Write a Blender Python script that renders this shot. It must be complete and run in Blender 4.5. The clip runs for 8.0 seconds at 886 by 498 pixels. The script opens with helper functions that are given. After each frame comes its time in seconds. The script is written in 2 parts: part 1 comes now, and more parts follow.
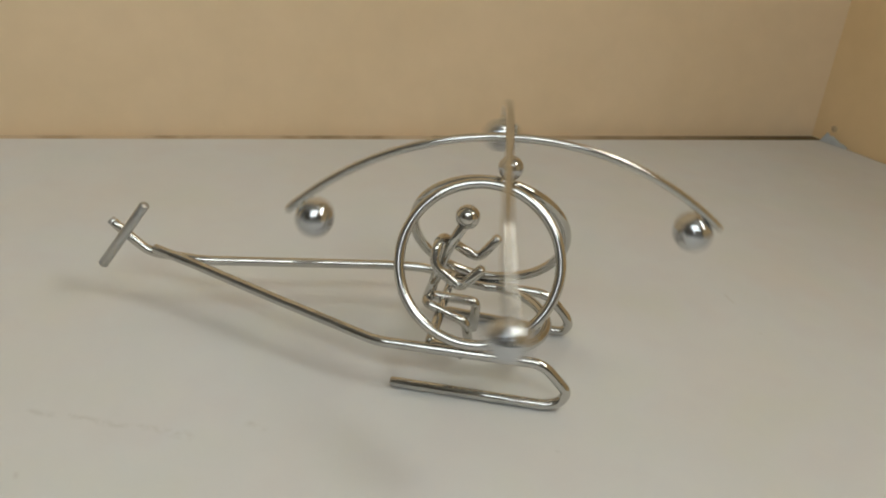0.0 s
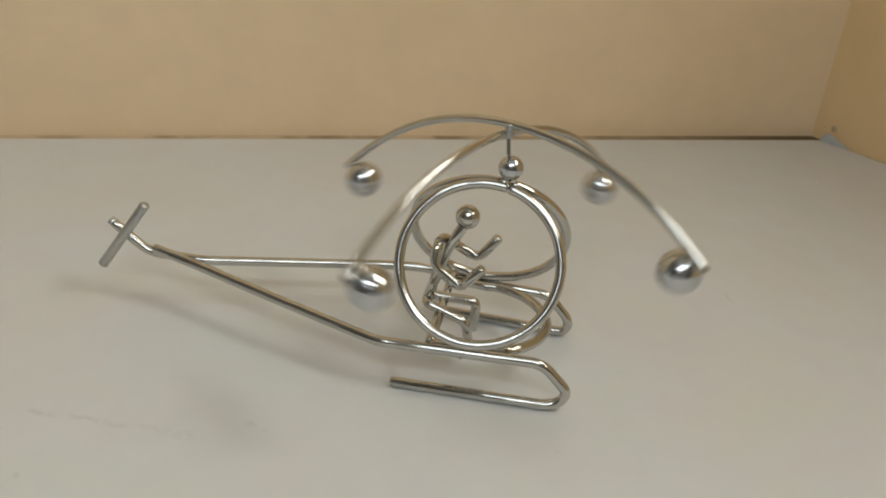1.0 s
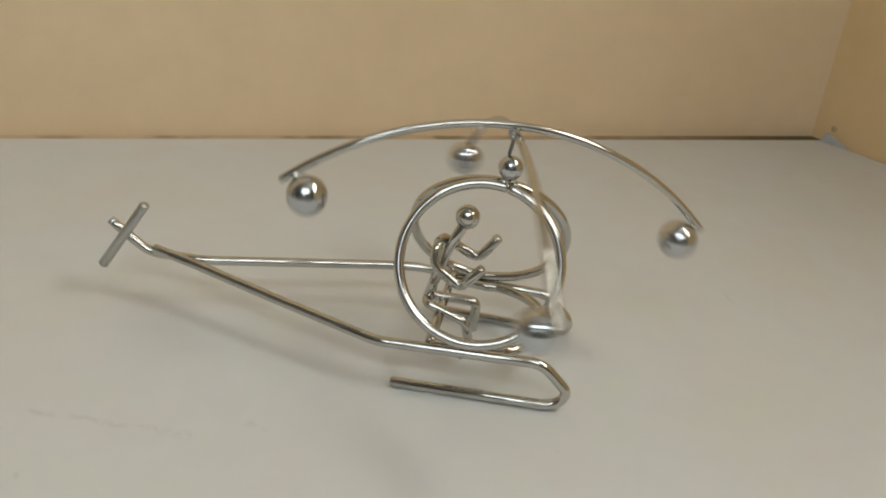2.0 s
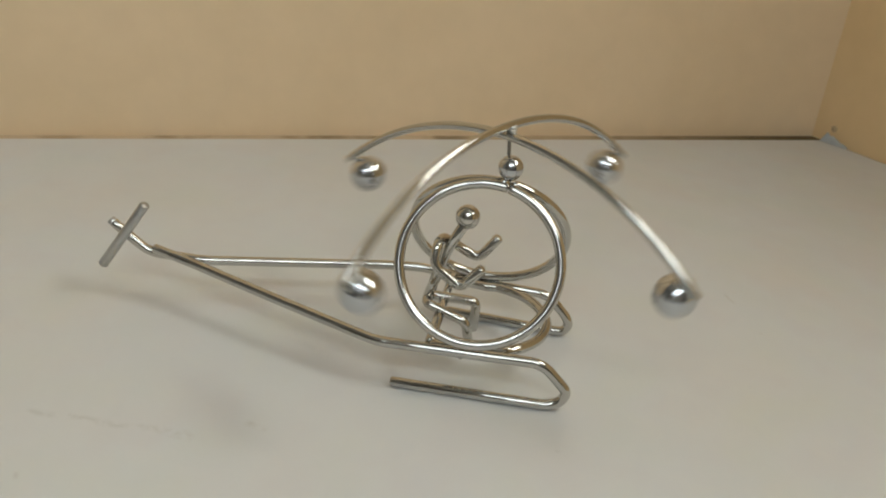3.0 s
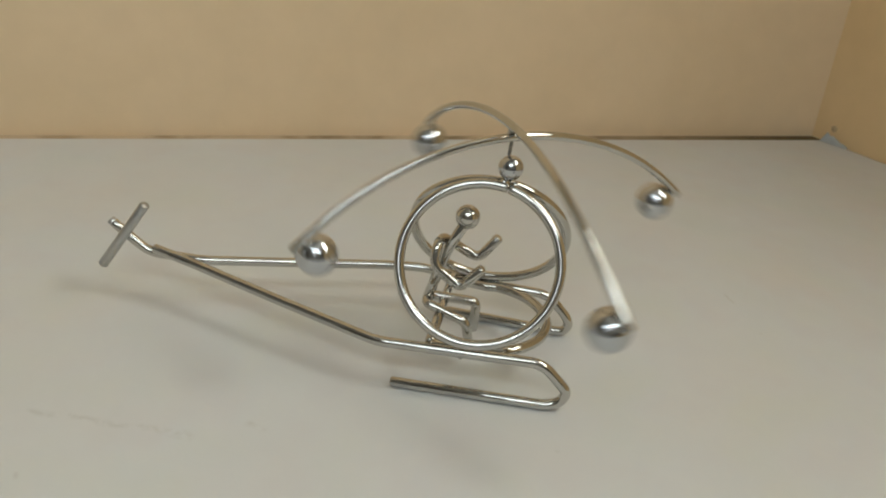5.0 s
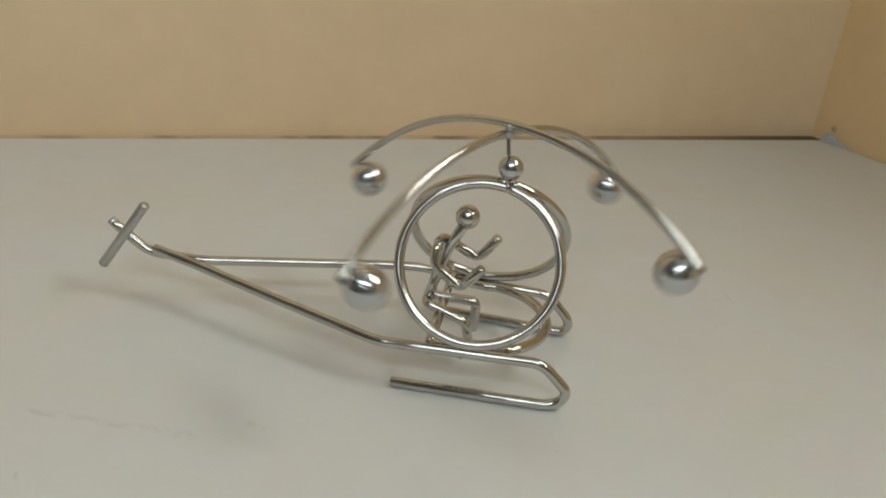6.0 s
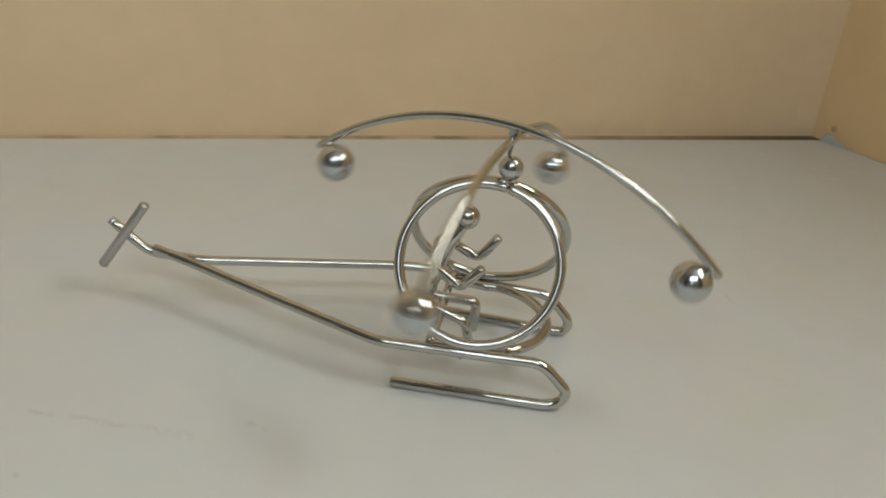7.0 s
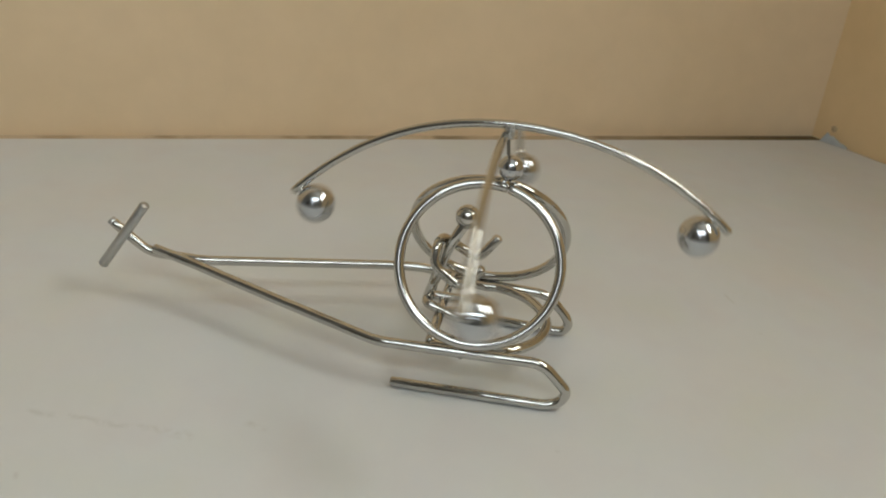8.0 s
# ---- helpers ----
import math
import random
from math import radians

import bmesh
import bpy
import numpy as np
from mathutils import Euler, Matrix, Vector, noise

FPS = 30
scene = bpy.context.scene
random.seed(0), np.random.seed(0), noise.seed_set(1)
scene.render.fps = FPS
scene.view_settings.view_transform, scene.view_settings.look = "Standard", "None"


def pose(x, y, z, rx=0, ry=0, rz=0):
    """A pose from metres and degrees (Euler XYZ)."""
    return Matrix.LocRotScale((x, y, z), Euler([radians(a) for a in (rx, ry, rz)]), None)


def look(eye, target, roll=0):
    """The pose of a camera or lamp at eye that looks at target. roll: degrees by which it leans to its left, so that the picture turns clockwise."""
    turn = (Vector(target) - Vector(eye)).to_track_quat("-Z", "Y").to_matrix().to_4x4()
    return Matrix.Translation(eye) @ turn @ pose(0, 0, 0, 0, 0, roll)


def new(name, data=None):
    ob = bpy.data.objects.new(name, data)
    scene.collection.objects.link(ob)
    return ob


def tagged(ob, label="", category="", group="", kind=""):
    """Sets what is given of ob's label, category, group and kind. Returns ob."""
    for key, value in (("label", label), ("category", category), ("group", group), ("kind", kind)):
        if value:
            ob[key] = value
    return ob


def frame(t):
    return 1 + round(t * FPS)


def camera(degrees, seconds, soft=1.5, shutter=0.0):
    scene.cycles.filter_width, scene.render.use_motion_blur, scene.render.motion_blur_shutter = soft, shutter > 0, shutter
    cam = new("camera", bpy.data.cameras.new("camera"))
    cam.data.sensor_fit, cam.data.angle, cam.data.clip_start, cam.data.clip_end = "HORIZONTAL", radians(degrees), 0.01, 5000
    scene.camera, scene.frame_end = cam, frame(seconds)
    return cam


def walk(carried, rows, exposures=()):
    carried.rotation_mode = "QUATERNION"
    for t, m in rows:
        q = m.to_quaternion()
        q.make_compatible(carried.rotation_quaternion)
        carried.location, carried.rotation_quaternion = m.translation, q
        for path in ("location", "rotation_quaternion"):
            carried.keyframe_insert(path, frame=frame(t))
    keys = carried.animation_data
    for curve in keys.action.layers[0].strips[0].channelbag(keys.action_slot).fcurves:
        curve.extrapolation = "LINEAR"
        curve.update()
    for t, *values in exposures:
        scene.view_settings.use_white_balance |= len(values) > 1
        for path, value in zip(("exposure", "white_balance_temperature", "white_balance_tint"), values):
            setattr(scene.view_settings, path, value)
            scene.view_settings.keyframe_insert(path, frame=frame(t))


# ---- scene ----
cam = camera(55.2, 8.0, soft=2.1, shutter=0.5)
HOLD = look((-0.02015, -0.28382, 0.18508), (-0.02015, -0.01441, 0.05309), 5.69)
walk(cam, [(0.0, HOLD), (8.0, HOLD)], exposures=[(0.0, -0.05, 6500, 10), (3.5, -0.05, 6480, 9), (4.7, -0.07, 6480, 8), (6.0, -0.10, 6400, 8), (7.0, -0.13, 6370, 8), (8.0, -0.12, 6380, 9)])

# ---- world and light ----
sky_world = bpy.data.worlds.new("world")
scene.world = sky_world
sky_world.use_nodes = True
sky_nodes = sky_world.node_tree
sky = sky_nodes.nodes.new("ShaderNodeTexSky")
sky.sky_type, sky.sun_disc = "NISHITA", False
sky.sun_elevation, sky.sun_rotation = radians(48), radians(170)
sky_nodes.links.new(sky.outputs[0], sky_nodes.nodes["Background"].inputs[0])
sky_nodes.nodes["Background"].inputs[1].default_value = 0.1

ROOM_FRONT = -1.5                   # inner face of the unseen brown wall added behind the eye
CEILING = 1.25                      # above the board; set low for where the chrome mirrors the overhead light
GROUND = -0.75                      # room floor under the board
OVERHEAD = (-0.65, 0.60, -1.36, -0.92)    # opening added in the unseen ceiling: x0, x1, y0, y1
WIN = (-0.42, -0.12, 0.74, 1.04)    # small window in the front wall: x0, x1, z0, z1
SIDE_WIN = (0.28, 0.88, 0.60, 1.14)  # window in the side wall: two distances along it, z0, z1


def daylight(name, m, w, h, energy, color):
    lamp = bpy.data.lights.new(name, "AREA")
    lamp.shape, lamp.size, lamp.size_y, lamp.energy, lamp.color = "RECTANGLE", w, h, energy, color
    new(name, lamp).matrix_world = m


CORNER = Vector((0.2605, 0.3478))
BACK = Vector((-math.cos(radians(17.2)), -math.sin(radians(17.2))))     # along the back wall, away from the corner
SIDE = Vector((math.cos(radians(-56.6)), math.sin(radians(-56.6))))     # along the side wall, away from the corner
BACK_OUT = Vector((BACK.y, -BACK.x))
SIDE_OUT = Vector((-SIDE.y, SIDE.x))

mid_x, mid_y = (OVERHEAD[0] + OVERHEAD[1]) / 2, (OVERHEAD[2] + OVERHEAD[3]) / 2
# assumed lamp overhead, for the bright patch that the chrome mirrors
daylight("overhead_light", look((mid_x, mid_y, CEILING + 0.02), (mid_x, mid_y + 0.0001, 0)), OVERHEAD[1] - OVERHEAD[0], OVERHEAD[3] - OVERHEAD[2], 10.4, (0.875, 0.975, 0.975))
mid_x, mid_z = (WIN[0] + WIN[1]) / 2, (WIN[2] + WIN[3]) / 2
daylight("window_light", look((mid_x, ROOM_FRONT - 0.03, mid_z), (mid_x, 0, mid_z)), WIN[1] - WIN[0], WIN[3] - WIN[2], 0.8, (0.90, 0.96, 1.0))
side_mid = CORNER + SIDE * ((SIDE_WIN[0] + SIDE_WIN[1]) / 2) + SIDE_OUT * 0.03
mid_z = (SIDE_WIN[2] + SIDE_WIN[3]) / 2
daylight("side_window_light", look((*side_mid, mid_z), (*(side_mid - SIDE_OUT), mid_z)), SIDE_WIN[1] - SIDE_WIN[0], SIDE_WIN[3] - SIDE_WIN[2], 9.8, (0.96, 0.98, 0.90))


# ---- materials ----
def material(name, base, rough=0.5, metal=0.0, spec=0.5):
    m = bpy.data.materials.new(name)
    m.use_nodes = True
    b = m.node_tree.nodes["Principled BSDF"]
    b.inputs["Base Color"].default_value = (*base, 1)
    b.inputs["Roughness"].default_value = rough
    b.inputs["Metallic"].default_value = metal
    b.inputs["Specular IOR Level"].default_value = spec
    return m, m.node_tree, b


def ramp(tree, src, stops):
    r = tree.nodes.new("ShaderNodeValToRGB")
    while len(r.color_ramp.elements) < len(stops):
        r.color_ramp.elements.new(0.5)
    for e, (pos, col) in zip(r.color_ramp.elements, stops):
        e.position, e.color = pos, (*col, 1)
    tree.links.new(src, r.inputs[0])
    return r.outputs[0]


def grain(tree, scale, detail=4.0, rough=0.55, stretch=(1, 1, 1)):
    co = tree.nodes.new("ShaderNodeTexCoord")
    mp = tree.nodes.new("ShaderNodeMapping")
    mp.inputs["Scale"].default_value = stretch
    n = tree.nodes.new("ShaderNodeTexNoise")
    n.inputs["Scale"].default_value, n.inputs["Detail"].default_value, n.inputs["Roughness"].default_value = scale, detail, rough
    tree.links.new(co.outputs["Object"], mp.inputs[0])
    tree.links.new(mp.outputs[0], n.inputs["Vector"])
    return n.outputs[0]


def mix(tree, a, b, fac, kind="MIX"):
    n = tree.nodes.new("ShaderNodeMix")
    n.data_type, n.blend_type = "RGBA", kind
    for sock, v in ((n.inputs[0], fac), (n.inputs[6], a), (n.inputs[7], b)):
        if isinstance(v, (int, float)):
            sock.default_value = v
        elif isinstance(v, tuple):
            sock.default_value = (*v, 1)
        else:
            tree.links.new(v, sock)
    return n.outputs[2]


def bump(tree, bsdf, src, dist, strength=1.0):
    n = tree.nodes.new("ShaderNodeBump")
    n.inputs["Strength"].default_value, n.inputs["Distance"].default_value = strength, dist
    tree.links.new(src, n.inputs["Height"])
    tree.links.new(n.outputs[0], bsdf.inputs["Normal"])


def painted(name, base, stain, rough, spec, blotch=9.0, fine=260.0, relief=0.00006):
    """Matt paint or card: two scales of stain over a base, with a faint tooth."""
    m, t, b = material(name, base, rough, 0.0, spec)
    big = ramp(t, grain(t, blotch, 5.0, 0.6), [(0.36, (0, 0, 0)), (0.72, (1, 1, 1))])
    small = ramp(t, grain(t, fine, 3.0), [(0.3, (0.955, 0.955, 0.955)), (0.75, (1, 1, 1))])
    col = mix(t, base, stain, big)
    t.links.new(mix(t, col, small, 1.0, "MULTIPLY"), b.inputs["Base Color"])
    bump(t, b, grain(t, fine * 3, 3.0), relief)
    return m


def chrome(name, base, rough):
    m, t, b = material(name, base, rough, 1.0)
    t.links.new(ramp(t, grain(t, 420.0, 4.0), [(0.3, (rough * 0.7,) * 3), (0.75, (rough * 1.7,) * 3)]), b.inputs["Roughness"])
    t.links.new(ramp(t, grain(t, 130.0, 3.0), [(0.3, tuple(v * 0.93 for v in base)), (0.7, base)]), b.inputs["Base Color"])
    bump(t, b, grain(t, 300.0, 3.0), 0.000016, 0.6)
    return m


def smudge(tree, x0, y0, x1, y1, width, broken):
    """A soft mask along a short line on the board, broken up by noise."""
    def op(kind, a, b=None):
        n = tree.nodes.new("ShaderNodeMath")
        n.operation = kind
        for sock, v in zip(n.inputs, (a, b)):
            if isinstance(v, (int, float)):
                sock.default_value = v
            elif v is not None:
                tree.links.new(v, sock)
        return n.outputs[0]
    co = tree.nodes.new("ShaderNodeTexCoord")
    sep = tree.nodes.new("ShaderNodeSeparateXYZ")
    tree.links.new(co.outputs["Object"], sep.inputs[0])
    length = math.hypot(x1 - x0, y1 - y0)
    ux, uy = (x1 - x0) / length, (y1 - y0) / length
    dx, dy = op("SUBTRACT", sep.outputs[0], (x0 + x1) / 2), op("SUBTRACT", sep.outputs[1], (y0 + y1) / 2)
    along = op("ABSOLUTE", op("ADD", op("MULTIPLY", dx, ux), op("MULTIPLY", dy, uy)))
    wob = op("MULTIPLY", op("SUBTRACT", grain(tree, 60.0, 2.0), 0.5), width * 4.0)
    across = op("ABSOLUTE", op("ADD", op("SUBTRACT", op("MULTIPLY", dy, ux), op("MULTIPLY", dx, uy)), wob))
    near = op("MAXIMUM", op("SUBTRACT", 1.0, op("DIVIDE", across, width)), 0.0)
    ends = op("MINIMUM", op("MAXIMUM", op("DIVIDE", op("SUBTRACT", length / 2, along), 0.002), 0.0), 1.0)
    mark = op("MULTIPLY", near, ends)
    if not broken:
        return mark
    return op("MULTIPLY", mark, ramp(tree, grain(tree, broken, 2.0), [(0.42, (0, 0, 0)), (0.58, (1, 1, 1))]))


def board_paint():
    base, stain = (0.655, 0.665, 0.675), (0.66, 0.645, 0.62)
    m, t, b = material("white_board", base, 0.40, 0.0, 0.5)
    col = mix(t, base, stain, ramp(t, grain(t, 14.0, 4.0, 0.5), [(0.36, (0, 0, 0)), (0.72, (1, 1, 1))]))
    col = mix(t, col, ramp(t, grain(t, 55.0, 3.0), [(0.3, (0.972, 0.975, 0.98)), (0.75, (1, 1, 1))]), 1.0, "MULTIPLY")
    col = mix(t, col, ramp(t, grain(t, 27.0, 2.0, 0.4), [(0.35, (1.0, 0.978, 0.972)), (0.5, (1, 1, 1)), (0.66, (0.982, 1.0, 0.985))]), 1.0, "MULTIPLY")
    for x0, y0, x1, y1, width, broken in ((-0.154, -0.0596, -0.126, -0.0602, 0.0020, 260.0), (-0.129, -0.0602, -0.095, -0.0652, 0.0021, 230.0), (-0.081, -0.0535, -0.073, -0.0585, 0.0018, 190.0),
                                          (-0.1425, -0.0873, -0.1402, -0.0915, 0.0012, 0), (0.1155, 0.0765, 0.1182, 0.0664, 0.0012, 0), (0.1215, 0.0413, 0.1241, 0.0413, 0.0014, 0), (0.0240, -0.0530, 0.0268, -0.0530, 0.0012, 0)):
        col = mix(t, col, (0.57, 0.563, 0.548), smudge(t, x0, y0, x1, y1, width, broken))
    t.links.new(col, b.inputs["Base Color"])
    t.links.new(ramp(t, grain(t, 35.0, 4.0), [(0.3, (0.32,) * 3), (0.75, (0.48,) * 3)]), b.inputs["Roughness"])
    return m


def joint_shade():
    """Joint's shade as colour: dark near the corner, pale and patchy away from it."""
    m, t, b = material("joint_shade", (0.3, 0.22, 0.14), 0.9, 0.0, 0.1)
    co = t.nodes.new("ShaderNodeTexCoord")
    sep = t.nodes.new("ShaderNodeSeparateXYZ")
    t.links.new(co.outputs["Object"], sep.inputs[0])
    span = t.nodes.new("ShaderNodeMapRange")
    for k, v in ((1, -0.02), (2, 0.24), (3, 0.0), (4, 1.0)):
        span.inputs[k].default_value = v
    t.links.new(sep.outputs[0], span.inputs[0])
    thin = mix(t, (0.60, 0.47, 0.32), (0.30, 0.22, 0.13), ramp(t, grain(t, 26.0, 3.0), [(0.46, (0, 0, 0)), (0.66, (1, 1, 1))]))
    thick = mix(t, (0.20, 0.145, 0.075), (0.12, 0.085, 0.045), grain(t, 60.0, 3.0))
    t.links.new(mix(t, thin, thick, span.outputs[0]), b.inputs["Base Color"])
    return m


FLOOR_PAINT = board_paint()
GAP_DARK = joint_shade()
WALL_PAINT = painted("cream_wall", (0.87, 0.67, 0.445), (0.83, 0.635, 0.41), 0.7, 0.2, 9.0, 45.0, 0.00004)
SIDE_PAINT = painted("ochre_wall", (0.90, 0.655, 0.37), (0.85, 0.615, 0.335), 0.7, 0.2, 9.0, 45.0, 0.00004)
ROOM_PAINT = painted("room_plaster", (0.52, 0.515, 0.50), (0.46, 0.455, 0.44), 0.8, 0.2, 2.0, 60.0)
# kept dark: stands in for the camera's holder mirrored in the balls
FRONT_PAINT = painted("mirrored_dark", (0.25, 0.235, 0.215), (0.17, 0.16, 0.145), 0.6, 0.2, 2.0, 60.0)
FRAME_PAINT = painted("window_paint", (0.75, 0.74, 0.70), (0.7, 0.69, 0.65), 0.4, 0.4, 8.0)
# shadow colour for the spot just over the paper scrap
TIP_SHADE = painted("tip_shade_brown", (0.66, 0.48, 0.30), (0.50, 0.35, 0.21), 0.9, 0.1, 300.0)
PAPER = painted("torn_paper", (0.80, 0.84, 0.88), (0.72, 0.74, 0.76), 0.8, 0.1, 90.0)
CHROME = chrome("chrome_wire", (0.57, 0.56, 0.53), 0.035)
BALL_CHROME = chrome("chrome_ball", (0.58, 0.595, 0.62), 0.035)
SATIN = chrome("satin_steel", (0.56, 0.56, 0.55), 0.36)
NEEDLE = chrome("dark_steel", (0.20, 0.19, 0.17), 0.3)


# ---- mesh helpers ----
def mesh_of(name, bm, mat, smooth=True):
    bmesh.ops.recalc_face_normals(bm, faces=bm.faces)
    me = bpy.data.meshes.new(name)
    bm.to_mesh(me)
    bm.free()
    me.materials.append(mat)
    if smooth:
        me.polygons.foreach_set("use_smooth", [True] * len(me.polygons))
    return me


def part(name, bm, mat, parent=None, label="", smooth=True):
    ob = new(name, mesh_of(name, bm, mat, smooth))
    if parent:
        ob.parent = parent
    return tagged(ob, label)


def filleted(points, radius, steps=7):
    """The polyline with its inner corners rounded as bent wire is."""
    pts = [Vector(p) for p in points]
    out = [pts[0]]
    for a, b, c in zip(pts, pts[1:], pts[2:]):
        d1, d2 = (a - b), (c - b)
        cut = min(radius, d1.length * 0.45, d2.length * 0.45)
        p, q = b + d1.normalized() * cut, b + d2.normalized() * cut
        out += [p.lerp(b, k).lerp(b.lerp(q, k), k) for k in [i / steps for i in range(steps + 1)]]
    return out + [pts[-1]]


def wire(bm, points, r, sides=18, closed=False, chamfer=0.3):
    """A round wire along points, with cut ends slightly broken at the edge."""
    pts = [Vector(p) for p in points]
    n = len(pts)
    tang = []
    for i in range(n):
        a, b = (pts[i - 1], pts[(i + 1) % n]) if closed else (pts[max(i - 1, 0)], pts[min(i + 1, n - 1)])
        tang.append((b - a).normalized())
    side = tang[0].orthogonal().normalized()
    rings = []

    def ring(centre, t, s, rad):
        u = t.cross(s).normalized()
        return [bm.verts.new(centre + rad * (math.cos(2 * math.pi * k / sides) * s + math.sin(2 * math.pi * k / sides) * u)) for k in range(sides)]
    for i in range(n):
        side = (side - tang[i] * side.dot(tang[i])).normalized()
        if not closed and i == 0:
            rings.append(ring(pts[0], tang[0], side, r * (1 - chamfer)))
            rings.append(ring(pts[0] + tang[0] * r * chamfer, tang[0], side, r))
        elif not closed and i == n - 1:
            rings.append(ring(pts[-1] - tang[-1] * r * chamfer, tang[-1], side, r))
            rings.append(ring(pts[-1], tang[-1], side, r * (1 - chamfer)))
        else:
            rings.append(ring(pts[i], tang[i], side, r))
    pairs = list(zip(rings, rings[1:])) + ([(rings[-1], rings[0])] if closed else [])
    for a, b in pairs:
        for k in range(sides):
            bm.faces.new((a[k], a[(k + 1) % sides], b[(k + 1) % sides], b[k]))
    if not closed:
        bm.faces.new(rings[0][::-1])
        bm.faces.new(rings[-1])
    return bm


def ball(bm, centre, r, segs=40, rings=24):
    bmesh.ops.create_uvsphere(bm, u_segments=segs, v_segments=rings, radius=r, matrix=Matrix.Translation(centre))
    return bm


def block(bm, x0, x1, y0, y1, z0, z1, edge=0.0):
    made = bmesh.ops.create_cube(bm, size=1.0, matrix=Matrix.Translation(((x0 + x1) / 2, (y0 + y1) / 2, (z0 + z1) / 2)) @ Matrix.Diagonal((x1 - x0, y1 - y0, z1 - z0, 1)))
    if edge:
        edges = {e for v in made["verts"] for e in v.link_edges}
        bmesh.ops.bevel(bm, geom=list(edges), offset=edge, segments=2, affect="EDGES", profile=0.5)
    return bm


def prism(bm, outline, z0, z1):
    """An upright slab over a plan outline."""
    low = [bm.verts.new((x, y, z0)) for x, y in outline]
    top = [bm.verts.new((x, y, z1)) for x, y in outline]
    bm.faces.new(low[::-1])
    bm.faces.new(top)
    for i in range(len(outline)):
        j = (i + 1) % len(outline)
        bm.faces.new((low[i], low[j], top[j], top[i]))
    return bm


# ---- the place ----
GAP = 0.0105   # open joint between board and wall


def floor_board():
    c = CORNER
    left = c + BACK * 1.5 + BACK_OUT * (GAP - 0.0006)      # the open joint narrows away from the corner
    right = c + SIDE * 0.95
    bm = prism(bmesh.new(), [tuple(left), (left.x, -0.80), (right.x + 0.1, -0.80), tuple(right), tuple(c)], GROUND, 0.0)
    ob = part("floor", bm, FLOOR_PAINT, None, "off-white painted counter top with faint scuffs", smooth=False)
    return tagged(ob, category="tabletop", kind="structure")


def wall_slab(name, a, b, out, mat, label, z0=GROUND, thick=0.08):
    bm = prism(bmesh.new(), [tuple(a), tuple(b), tuple(b + out * thick), tuple(a + out * thick)], z0, CEILING)
    return tagged(part(name, bm, mat, None, label, smooth=False), category="wall", kind="structure")


board = floor_board()
wall_slab("wall_back", CORNER + BACK_OUT * GAP + BACK * -0.012, CORNER + BACK * 2.3 + BACK_OUT * GAP, BACK_OUT, WALL_PAINT, "plain cream-beige back wall")


def wall_side():
    bm = bmesh.new()
    a = CORNER + SIDE_OUT * 0.0012
    for s0, s1, z0, z1 in ((-0.014, SIDE_WIN[0], GROUND, CEILING), (SIDE_WIN[1], 2.72, GROUND, CEILING), (SIDE_WIN[0], SIDE_WIN[1], GROUND, SIDE_WIN[2]), (SIDE_WIN[0], SIDE_WIN[1], SIDE_WIN[3], CEILING)):
        p, q = a + SIDE * s0, a + SIDE * s1
        prism(bm, [tuple(p), tuple(q), tuple(q + SIDE_OUT * 0.08), tuple(p + SIDE_OUT * 0.08)], z0, z1)
    return tagged(part("wall_side", bm, SIDE_PAINT, None, "plain warm ochre side wall", smooth=False), category="wall", kind="structure")


wall_side()
# nearly flush strip coloured as the open joint's shade, a thin line behind the board
part("joint", prism(bmesh.new(), [tuple(CORNER + BACK * 1.5 + BACK_OUT * (GAP - 0.0006)), tuple(CORNER), tuple(CORNER + BACK_OUT * (GAP - 0.0003)), tuple(CORNER + BACK * 1.5 + BACK_OUT * (GAP - 0.0003))], -0.018, -0.0003),
     GAP_DARK, board, "dark strip painted as the open joint's shade", smooth=False)


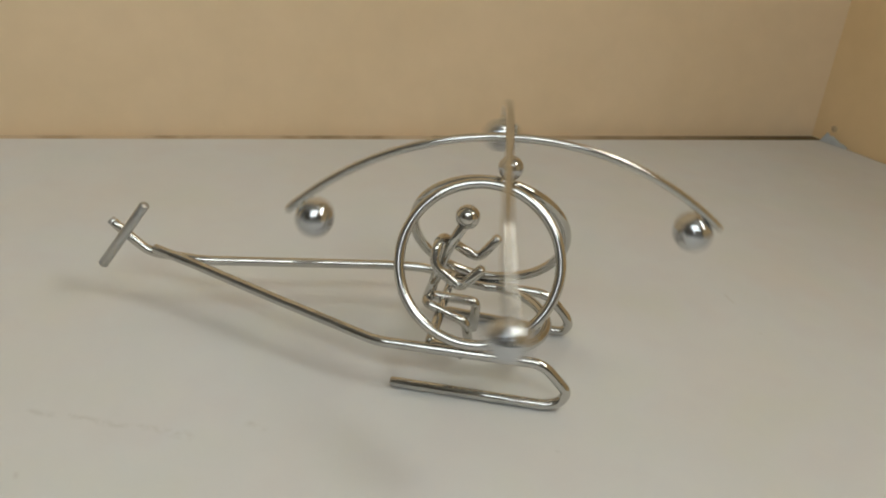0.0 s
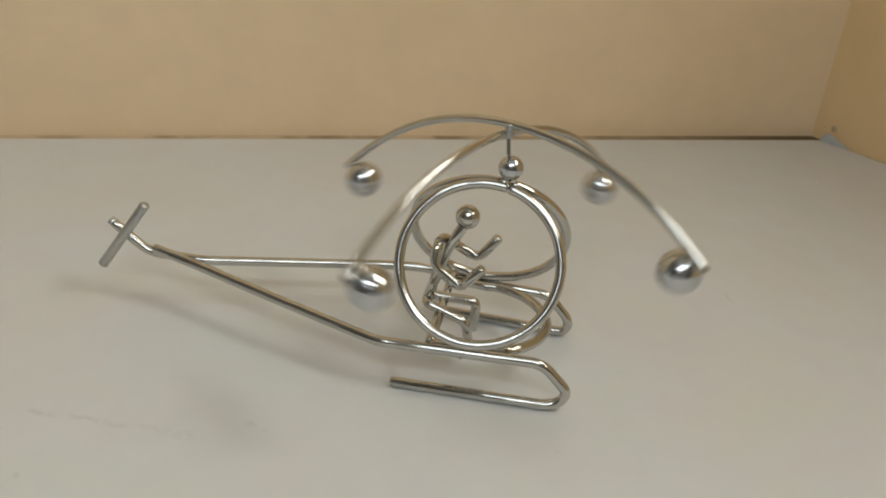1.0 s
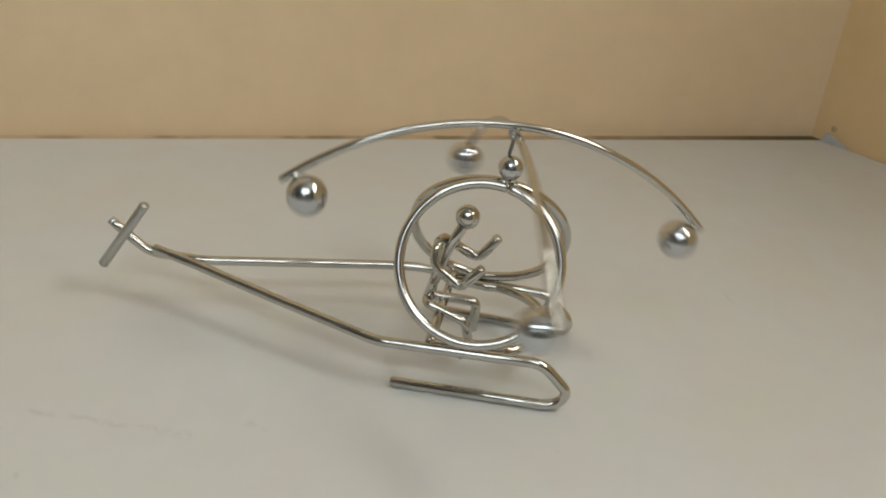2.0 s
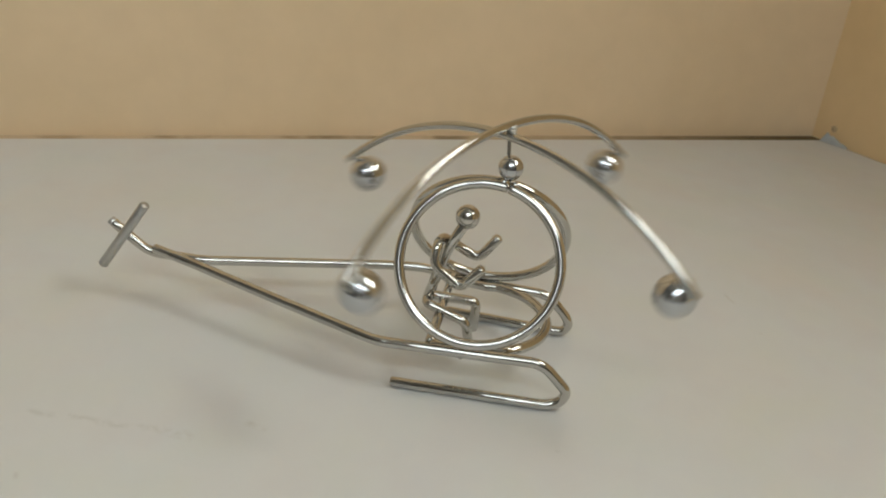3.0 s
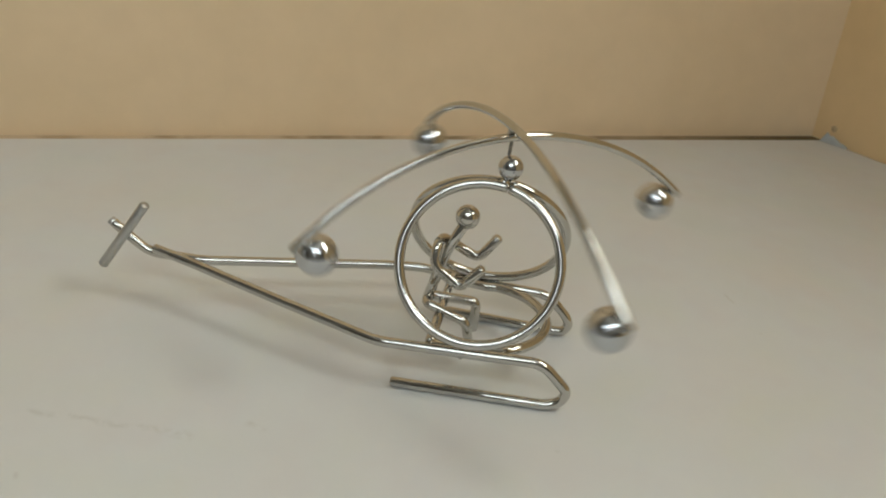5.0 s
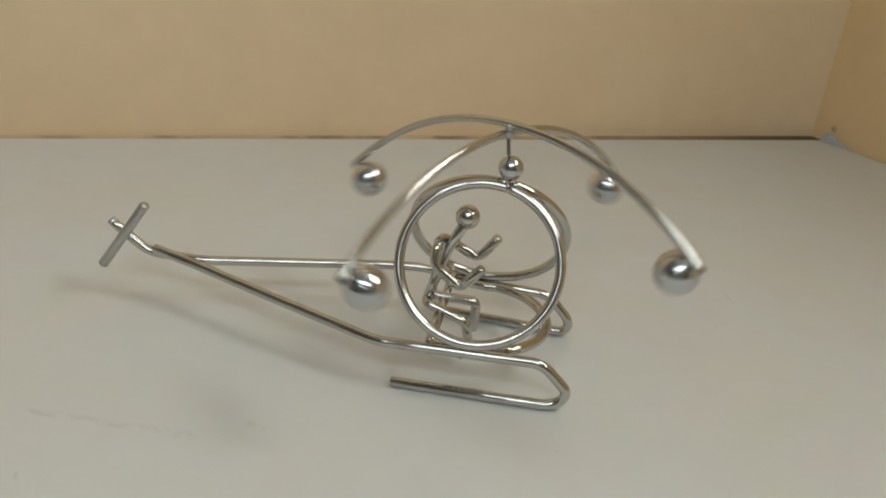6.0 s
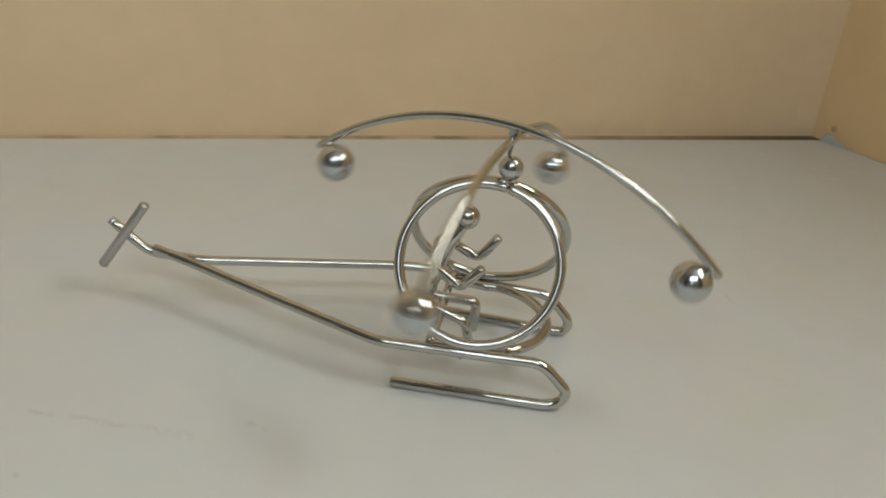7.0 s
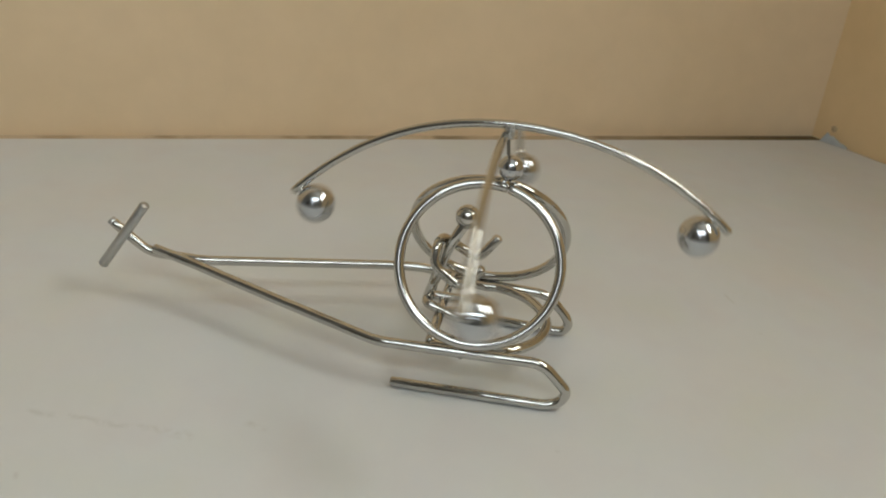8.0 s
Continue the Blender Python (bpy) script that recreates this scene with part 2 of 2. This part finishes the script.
# Unseen room, added to close the place and fill the chrome's reflections.
def room():
    xl, xr = -1.95, 1.75
    back = 0.75

    def ws(n, b, mat, lab, cat):
        return tagged(part(n, b, mat, None, lab, smooth=False), category=cat, kind="structure")

    ws("wall_left", block(bmesh.new(), xl - 0.1, xl, ROOM_FRONT, back, GROUND, CEILING), ROOM_PAINT, "unseen plastered wall, added to close the room", "wall")
    bm = bmesh.new()
    for x0, x1, z0, z1 in ((xl - 0.1, WIN[0], GROUND, CEILING), (WIN[1], xr + 0.4, GROUND, CEILING), (WIN[0], WIN[1], GROUND, WIN[2]), (WIN[0], WIN[1], WIN[3], CEILING)):
        block(bm, x0, x1, ROOM_FRONT - 0.1, ROOM_FRONT, z0, z1)
    ws("wall_front", bm, FRONT_PAINT, "unseen brown wall, added for dark reflections, with a small window", "wall")
    ws("ground", block(bmesh.new(), xl - 0.1, xr + 0.4, ROOM_FRONT - 0.1, back, GROUND - 0.1, GROUND), FRONT_PAINT, "unseen dark floor, added to close the room", "floor")
    x0, x1, y0, y1 = OVERHEAD
    bm = bmesh.new()
    for a, b, c, d in ((xl - 0.1, x0, ROOM_FRONT - 0.1, back), (x1, xr + 0.4, ROOM_FRONT - 0.1, back), (x0, x1, ROOM_FRONT - 0.1, y0), (x0, x1, y1, back)):
        block(bm, a, b, c, d, CEILING, CEILING + 0.1)
    ws("ceiling", bm, ROOM_PAINT, "unseen plastered ceiling, added with a long opening for light", "ceiling")

    def window(name, label, m, w, h):
        win = tagged(new(name), label, "window", kind="structure")
        win.matrix_basis = m
        f = 0.025
        for a, b, c, d in ((-w / 2, -w / 2 + f, 0, h), (w / 2 - f, w / 2, 0, h), (-w / 2 + f, w / 2 - f, 0, f), (-w / 2 + f, w / 2 - f, h - f, h)):
            part("window_frame", block(bmesh.new(), a, b, -0.012, 0.012, c, d, 0.003), FRAME_PAINT, win, smooth=False)

    window("window_1", "small white-framed window bright with daylight", pose((WIN[0] + WIN[1]) / 2, ROOM_FRONT, WIN[2]), WIN[1] - WIN[0], WIN[3] - WIN[2])
    at = CORNER + SIDE * ((SIDE_WIN[0] + SIDE_WIN[1]) / 2)
    window("window_2", "white-framed side window bright with daylight", pose(at.x, at.y, SIDE_WIN[2], 0, 0, -56.6), SIDE_WIN[1] - SIDE_WIN[0], SIDE_WIN[3] - SIDE_WIN[2])
    window("overhead_frame", "long white frame added around the unseen overhead light", pose((x0 + x1) / 2, y1, CEILING, 90), x1 - x0, y1 - y0)


room()


def corner_paper():
    """A torn scrap of paper leaning in the corner, along the side wall."""
    bm = bmesh.new()
    rnd = random.Random(5)
    vs = []
    for i in range(13):
        k = i / 12
        foot = SIDE * (0.021 * k - 0.003) - SIDE_OUT * (0.0050 - 0.003 * k)
        h = (0.0062 * (1 - k) ** 0.8 + 0.0010) * rnd.uniform(0.85, 1.12) * (0.55 if i == 0 else 1)
        head = foot + SIDE_OUT * (0.0042 - 0.0026 * k)
        vs.append([bm.verts.new((foot.x, foot.y, 0.0004 + rnd.uniform(0, 0.0003))), bm.verts.new(((foot.x + head.x) / 2, (foot.y + head.y) / 2, h * 0.62)), bm.verts.new((head.x, head.y, h))])
    for a, b in zip(vs, vs[1:]):
        for k in range(2):
            bm.faces.new((a[k], b[k], b[k + 1], a[k + 1]))
    bmesh.ops.solidify(bm, geom=bm.faces[:], thickness=0.0004)
    ob = part("paper_scrap", bm, PAPER, None, "torn bluish-white paper scrap stuck in the corner")
    ob.location = (*(CORNER + SIDE * 0.004), 0.0)
    return tagged(ob, category="paper scrap")


corner_paper()


def tip_shadow():
    """Small brown patch on the side wall, painted as the curled paper tip's shadow."""
    bm = bmesh.new()
    rnd = random.Random(8)
    face = CORNER + SIDE_OUT * 0.0012
    rim, lip = [], []
    for i in range(14):
        a = 2 * math.pi * i / 14
        r = rnd.uniform(0.75, 1.15)
        du, dz = 0.0024 * r * math.cos(a), 0.0022 * r * math.sin(a)
        for ring, k, out in ((rim, 1.0, -0.0005), (lip, 1.3, 0.0004)):
            p = face + SIDE * (0.0062 + du * k) + SIDE_OUT * out
            ring.append(bm.verts.new((p.x, p.y, 0.0108 + dz * k)))
    bm.faces.new(rim)
    for i in range(14):
        j = (i + 1) % 14
        bm.faces.new((rim[i], rim[j], lip[j], lip[i]))
    return part("tip_shadow_spot", bm, TIP_SHADE, bpy.data.objects["wall_side"], "brown spot painted as the paper tip's shadow")


tip_shadow()


# ---- the wire helicopter ----
WIRE = 0.00195
TOP = 0.0850         # top of the ball, on which the rotor's needle turns
toy = tagged(new("wire_helicopter"), "chrome bent-wire desk toy helicopter with balancing rotor", "desk toy")
toy.matrix_basis = pose(0, 0, 0, 0, 0, -8.1)


def skid(side):
    """One continuous wire: ground rail, front bend, upper rail, strut to the tail."""
    n = side
    low = WIRE
    if side < 0:
        path = [(-0.0310, -0.0294, low), (0.0262, -0.0268, low), (0.0312, -0.0262, low + 0.0016), (0.0335, -0.0258, 0.0085), (0.0232, -0.0264, 0.0190), (-0.0372, -0.0290, 0.0180), (-0.0800, -0.0154, 0.0196), (-0.1215, -0.0022, 0.0216), (-0.1375, -0.0012, 0.0248)]
    else:
        path = [(-0.0240, 0.0287, low), (0.0262, 0.0268, low), (0.0296, 0.0268, low + 0.0004), (0.0318, 0.0268, 0.0058), (0.0300, 0.0268, 0.0095), (0.0215, 0.0275, 0.0180), (-0.0060, 0.0282, 0.0182), (-0.0330, 0.0289, 0.0204), (-0.0480, 0.0270, 0.0196), (-0.1180, 0.0018, 0.0212),
                (-0.1405, 0.0010, 0.0214), (-0.1508, 0.0004, 0.0292), (-0.1553, 0.0002, 0.0330)]
    return wire(bmesh.new(), filleted(path, 0.0048), WIRE)


part("skid_wire", skid(-1), CHROME, toy)
part("skid_wire", skid(1), CHROME, toy)


def cabin_floor():
    pts = [(-0.0182, -0.0262, 0.0188), (-0.0040, -0.0250, 0.0190)]
    pts += [(-0.0030 + 0.0254 * math.cos(a), 0.0252 * math.sin(a), 0.0188) for a in [radians(-84 + 168 * i / 40) for i in range(41)]]
    pts += [(-0.0040, 0.0250, 0.0184), (-0.0188, 0.0262, 0.0186)]
    return wire(bmesh.new(), pts, WIRE)


part("floor_loop", cabin_floor(), CHROME, toy)
part("cross_bar", wire(bmesh.new(), [(-0.0180, -0.0266, 0.0196), (-0.0186, 0.0, 0.0200), (-0.0188, 0.0266, 0.0198)], WIRE), CHROME, toy)


def cabin_ring(centre, lean, yaw, radius):
    c = Vector(centre)
    u = Vector((math.cos(yaw), math.sin(yaw), 0))
    v = Vector((-math.sin(yaw) * math.sin(lean), math.cos(yaw) * math.sin(lean), math.cos(lean)))
    a0 = radians(77.5)      # the two cut ends meet here
    pts = [c + radius * (math.cos(a) * u + math.sin(a) * v) for a in [a0 + radians(0.45 + 359.1 * i / 110) for i in range(111)]]
    return wire(bmesh.new(), pts, WIRE, chamfer=0.12)


part("cabin_ring", cabin_ring((-0.0047, -0.0154, 0.0487), radians(28.8), radians(0.8), 0.0289), CHROME, toy)
part("cabin_ring", cabin_ring((-0.0050, 0.0143, 0.0482), radians(-27.35), radians(1.96), 0.0296), CHROME, toy)

bm = ball(bmesh.new(), (0.0010, 0.0, 0.0806), 0.00455)
part("top_ball", bm, BALL_CHROME, toy, "polished chrome ball")

def solder(places, seed):
    """A lumpy bead of solder over a joint."""
    rnd = random.Random(seed)
    bm = bmesh.new()
    for x, y, z, r in places:
        ball(bm, (x, y, z), r, 14, 9)
    for v in bm.verts:
        v.co += Vector((rnd.uniform(-1, 1), rnd.uniform(-1, 1), rnd.uniform(-1, 1))) * 0.00012
    return bm


part("solder_bead", solder([(-0.0055, -0.0272, 0.0198, 0.0009), (-0.0022, -0.0272, 0.0200, 0.0011), (0.0010, -0.0270, 0.0201, 0.0009), (-0.0062, -0.0278, 0.0166, 0.0008)], 1), CHROME, toy, "lumpy solder bead")
part("solder_bead", solder([(-0.0005, -0.0012, 0.0752, 0.0016), (0.0012, 0.0010, 0.0754, 0.0017), (0.0008, 0.0, 0.0766, 0.0014)], 3), CHROME, toy, "lumpy solder bead")
part("solder_bead", solder([(-0.1300, -0.0004, 0.0222, 0.0013), (-0.1255, -0.0003, 0.0219, 0.0014)], 4), CHROME, toy, "lumpy solder bead")


def tail_rotor():
    a, b = Vector((-0.1388, -0.0030, 0.0444)), Vector((-0.1595, -0.0030, 0.0142))
    return wire(bmesh.new(), [a, a.lerp(b, 0.5), b], 0.0020, 20, chamfer=0.25)


part("tail_rotor", tail_rotor(), SATIN, toy, "dull steel tail rotor bar")
part("tail_tip", wire(bmesh.new(), [(-0.1532, 0.0003, 0.0312), (-0.1548, 0.0002, 0.0326), (-0.1562, 0.0002, 0.0338)], 0.00175, 16, chamfer=0.15), SATIN, toy, "dull crimped wire end")


def pilot():
    """The little seated figure: bent wires and a ball head, one mesh."""
    bm = bmesh.new()
    r = 0.0019
    ball(bm, (-0.0123, 0, 0.0593), 0.0046)
    wire(bm, filleted([(-0.0128, 0, 0.0570), (-0.0190, 0, 0.0440), (-0.0215, 0, 0.0340), (-0.0248, 0, 0.0222)], 0.004), r * 1.05)
    wire(bm, filleted([(-0.0002, 0.0065, 0.0502), (-0.0073, 0.0062, 0.0400), (-0.0160, 0.0055, 0.0446), (-0.0212, 0.0018, 0.0490), (-0.0222, -0.0035, 0.0470), (-0.0222, -0.0060, 0.0400), (-0.0114, -0.0062, 0.0327), (-0.0039, -0.0065, 0.0427)], 0.0036), r)
    wire(bm, filleted([(-0.0062, 0.0060, 0.0080), (-0.0059, 0.0060, 0.0212), (-0.0236, 0.0050, 0.0216), (-0.0248, 0.0, 0.0226), (-0.0238, -0.0056, 0.0236), (-0.0080, -0.0062, 0.0184), (-0.0058, -0.0062, 0.0085)], 0.0026), r)
    return bm


part("pilot_figure", pilot(), CHROME, toy, "small seated wire figure with a ball head")

# ---- main rotor ----
BALLS = [(-0.0695, 0.001, -0.0297), (0.0003, -0.0704, -0.0296), (0.0704, 0.0016, -0.0263), (0.0009, 0.0697, -0.0193)]
ARM_A_RISE, ARM_A_SWAY = (7.62, 1.4, -21.6, -0.08, -2.77), (-2.0, -1.96, 0.4, 1.5, 0.0)
ARM_B_RISE, ARM_B_SWAY = (11.25, 2.86, -21.07, 1.38, -2.91), (0.4, -2.89, 0.9, 1.25, -2.49)


def rotor_collar():
    """The wound and soldered collar where the two arms cross."""
    bm = bmesh.new()
    for z, r in ((0.0070, 0.0010), (0.0083, 0.0013), (0.0097, 0.0012), (0.0109, 0.0013)):
        pts = [(0.0002 + r * math.cos(a), -0.0006 + r * math.sin(a), z + 0.0003 * math.sin(3 * a)) for a in [2 * math.pi * i / 24 for i in range(24)]]
        wire(bm, pts, 0.00060, 10, closed=True)
    wire(bm, [(0.0001, -0.0009, 0.0066), (0.0001, -0.0004, 0.0095), (0.0, 0.0002, 0.0116)], 0.0010, 14)
    return bm


rotor = part("main_rotor", rotor_collar(), SATIN, toy, "spinning four-ball balancing rotor on a needle")
bm = wire(bmesh.new(), [(0, 0, 0), (0.0, -0.0002, 0.0012), (0.0, -0.0010, 0.0066), (0.0, -0.0010, 0.0074)], 0.00066, 14, chamfer=0.75)
part("needle", bm, NEEDLE, rotor, "thin dark steel needle")
rotor.location = (-0.0003, 0, TOP)


def arm_line(heading, rise, sway):
    """A hand-bent wire bowed over the hub; rise and sway are its height and its sideways bend, in millimetres, as powers of the reach."""
    d = Vector((math.cos(heading), math.sin(heading), 0))
    across = Vector((-d.y, d.x, 0))
    pts = []
    for i in range(73):
        u = -1.13 + 2.26 * i / 72
        z, q = (sum(c * u ** n for n, c in enumerate(terms)) / 1000 for terms in (rise, sway))
        pts.append(d * (0.07 * u) + across * q + Vector((0, 0, z)))
    return pts


def weld(centre, line):
    """The bead that joins a ball to the arm above it."""
    near = min(line, key=lambda p: (p - centre).length)
    out = (near - centre).normalized()
    return wire(bmesh.new(), [centre + out * 0.0066, centre + out * 0.0076, near], 0.0017, 14, chamfer=0.2)


ball_mesh = mesh_of("ball", ball(bmesh.new(), (0, 0, 0), 0.0074), BALL_CHROME)
for line, places in ((arm_line(radians(0.25), ARM_A_RISE, ARM_A_SWAY), BALLS[::2]), (arm_line(radians(90.25), ARM_B_RISE, ARM_B_SWAY), BALLS[1::2])):
    part("arm", wire(bmesh.new(), line, 0.0015), CHROME, rotor)
    for place in places:
        weight = new("ball", ball_mesh)
        weight.parent, weight.location = rotor, place
        part("weld", weld(Vector(place), line), CHROME, rotor)


def turn(spin, ax, ay):
    tilt = Vector((radians(ax), radians(ay), 0))
    return Matrix.Translation((-0.0003, 0, TOP)) @ Matrix.Rotation(tilt.length, 4, tilt.normalized()) @ Matrix.Rotation(radians(spin), 4, "Z")


def motions():
    walk(rotor, [
        (0.0, turn(8.8, 3.12, -1.57)),
        (0.1, turn(32.1, 2.46, -1.64)),
        (0.2, turn(55.2, 0.04, -0.02)),
        (0.3, turn(78.4, -0.96, 0.68)),
        (0.4, turn(101.5, -0.78, 1.23)),
        (0.5, turn(124.8, 0.09, 1.65)),
        (0.6, turn(148.1, 0.33, 1.28)),
        (0.7, turn(171.5, 0.59, 0.27)),
        (0.8, turn(194.7, 0.81, -0.56)),
        (0.9, turn(217.7, 0.27, -0.99)),
        (1.0, turn(240.7, -0.51, -1.36)),
        (1.1, turn(263.8, -1.24, -0.85)),
        (1.2, turn(286.8, -1.45, 0.05)),
        (1.3, turn(309.8, -0.79, 0.51)),
        (1.4, turn(332.7, 0.24, 1.01)),
        (1.5, turn(355.4, 0.89, 0.94)),
        (1.6, turn(377.9, 0.98, -0.29)),
        (1.7, turn(400.4, 0.38, -1.32)),
        (1.8, turn(422.8, -0.46, -1.05)),
        (1.9, turn(445.4, -0.93, 0.03)),
        (2.0, turn(468.0, -1.11, 0.88)),
        (2.1, turn(490.6, -0.71, 1.37)),
        (2.2, turn(512.9, 0.04, 1.32)),
        (2.3, turn(535.2, 0.68, 0.70)),
        (2.4, turn(557.5, 0.83, -0.20)),
        (2.5, turn(579.7, 0.42, -0.99)),
        (2.6, turn(601.9, -0.27, -1.39)),
        (2.7, turn(624.0, -0.70, -1.56)),
        (2.8, turn(645.9, -0.74, -1.11)),
        (2.9, turn(667.7, -0.63, -0.21)),
        (3.0, turn(689.5, -0.19, 0.39)),
        (3.1, turn(711.3, 0.74, 0.19)),
        (3.2, turn(733.2, 1.14, -0.22)),
        (3.3, turn(755.0, 0.78, -0.55)),
        (3.4, turn(776.7, -0.15, -0.88)),
        (3.5, turn(798.2, -1.04, -0.48)),
        (3.6, turn(819.6, -1.22, 0.08)),
        (3.7, turn(841.0, -0.83, 0.49)),
        (3.8, turn(862.6, -0.24, 0.84)),
        (3.9, turn(884.3, 0.14, 1.46)),
        (4.0, turn(905.8, 0.49, 0.81)),
        (4.1, turn(926.9, 0.47, -0.13)),
        (4.2, turn(947.8, 0.69, -0.91)),
        (4.3, turn(968.9, 0.13, -1.03)),
        (4.4, turn(990.1, -0.72, -1.31)),
        (4.5, turn(1011.2, -1.02, -1.39)),
        (4.6, turn(1032.2, -0.41, -0.81)),
        (4.7, turn(1053.1, 0.54, -0.00)),
        (4.8, turn(1073.7, 1.22, -0.06)),
        (4.9, turn(1094.3, 1.39, -0.42)),
        (5.0, turn(1115.0, 0.99, -0.68)),
        (5.1, turn(1135.6, 0.21, -0.61)),
        (5.2, turn(1156.2, -0.60, -0.17)),
        (5.3, turn(1176.8, -1.07, 0.51)),
        (5.4, turn(1197.3, -1.01, 1.13)),
        (5.5, turn(1217.8, -0.49, 1.42)),
        (5.6, turn(1238.2, 0.13, 1.30)),
        (5.7, turn(1258.5, 0.18, 1.10)),
        (5.8, turn(1278.6, 0.17, 0.34)),
        (5.9, turn(1298.6, 0.20, -1.08)),
        (6.0, turn(1318.6, -0.05, -2.16)),
        (6.1, turn(1338.6, -0.67, -1.93)),
        (6.2, turn(1358.7, -1.47, -0.80)),
        (6.3, turn(1378.8, -1.29, -0.25)),
        (6.4, turn(1398.7, -0.09, 0.15)),
        (6.5, turn(1418.5, 1.21, 0.24)),
        (6.6, turn(1438.3, 1.67, -0.02)),
        (6.7, turn(1458.1, 1.16, -0.39)),
        (6.8, turn(1477.8, 0.65, -0.58)),
        (6.9, turn(1497.4, 0.10, -0.31)),
        (7.0, turn(1517.0, -0.43, 0.33)),
        (7.1, turn(1536.5, -0.93, 0.89)),
        (7.2, turn(1556.0, -1.44, 1.08)),
        (7.3, turn(1575.4, -1.06, 1.36)),
        (7.4, turn(1594.8, 0.06, 1.20)),
        (7.5, turn(1614.1, 1.06, 0.62)),
        (7.6, turn(1633.4, 1.20, -0.13)),
        (7.7, turn(1652.5, 0.66, -0.79)),
        (7.8, turn(1671.7, 0.17, -1.14)),
        (7.9, turn(1690.7, 0.16, -0.74)),
        (8.0, turn(1709.7, -0.08, -0.34)),
    ])


motions()
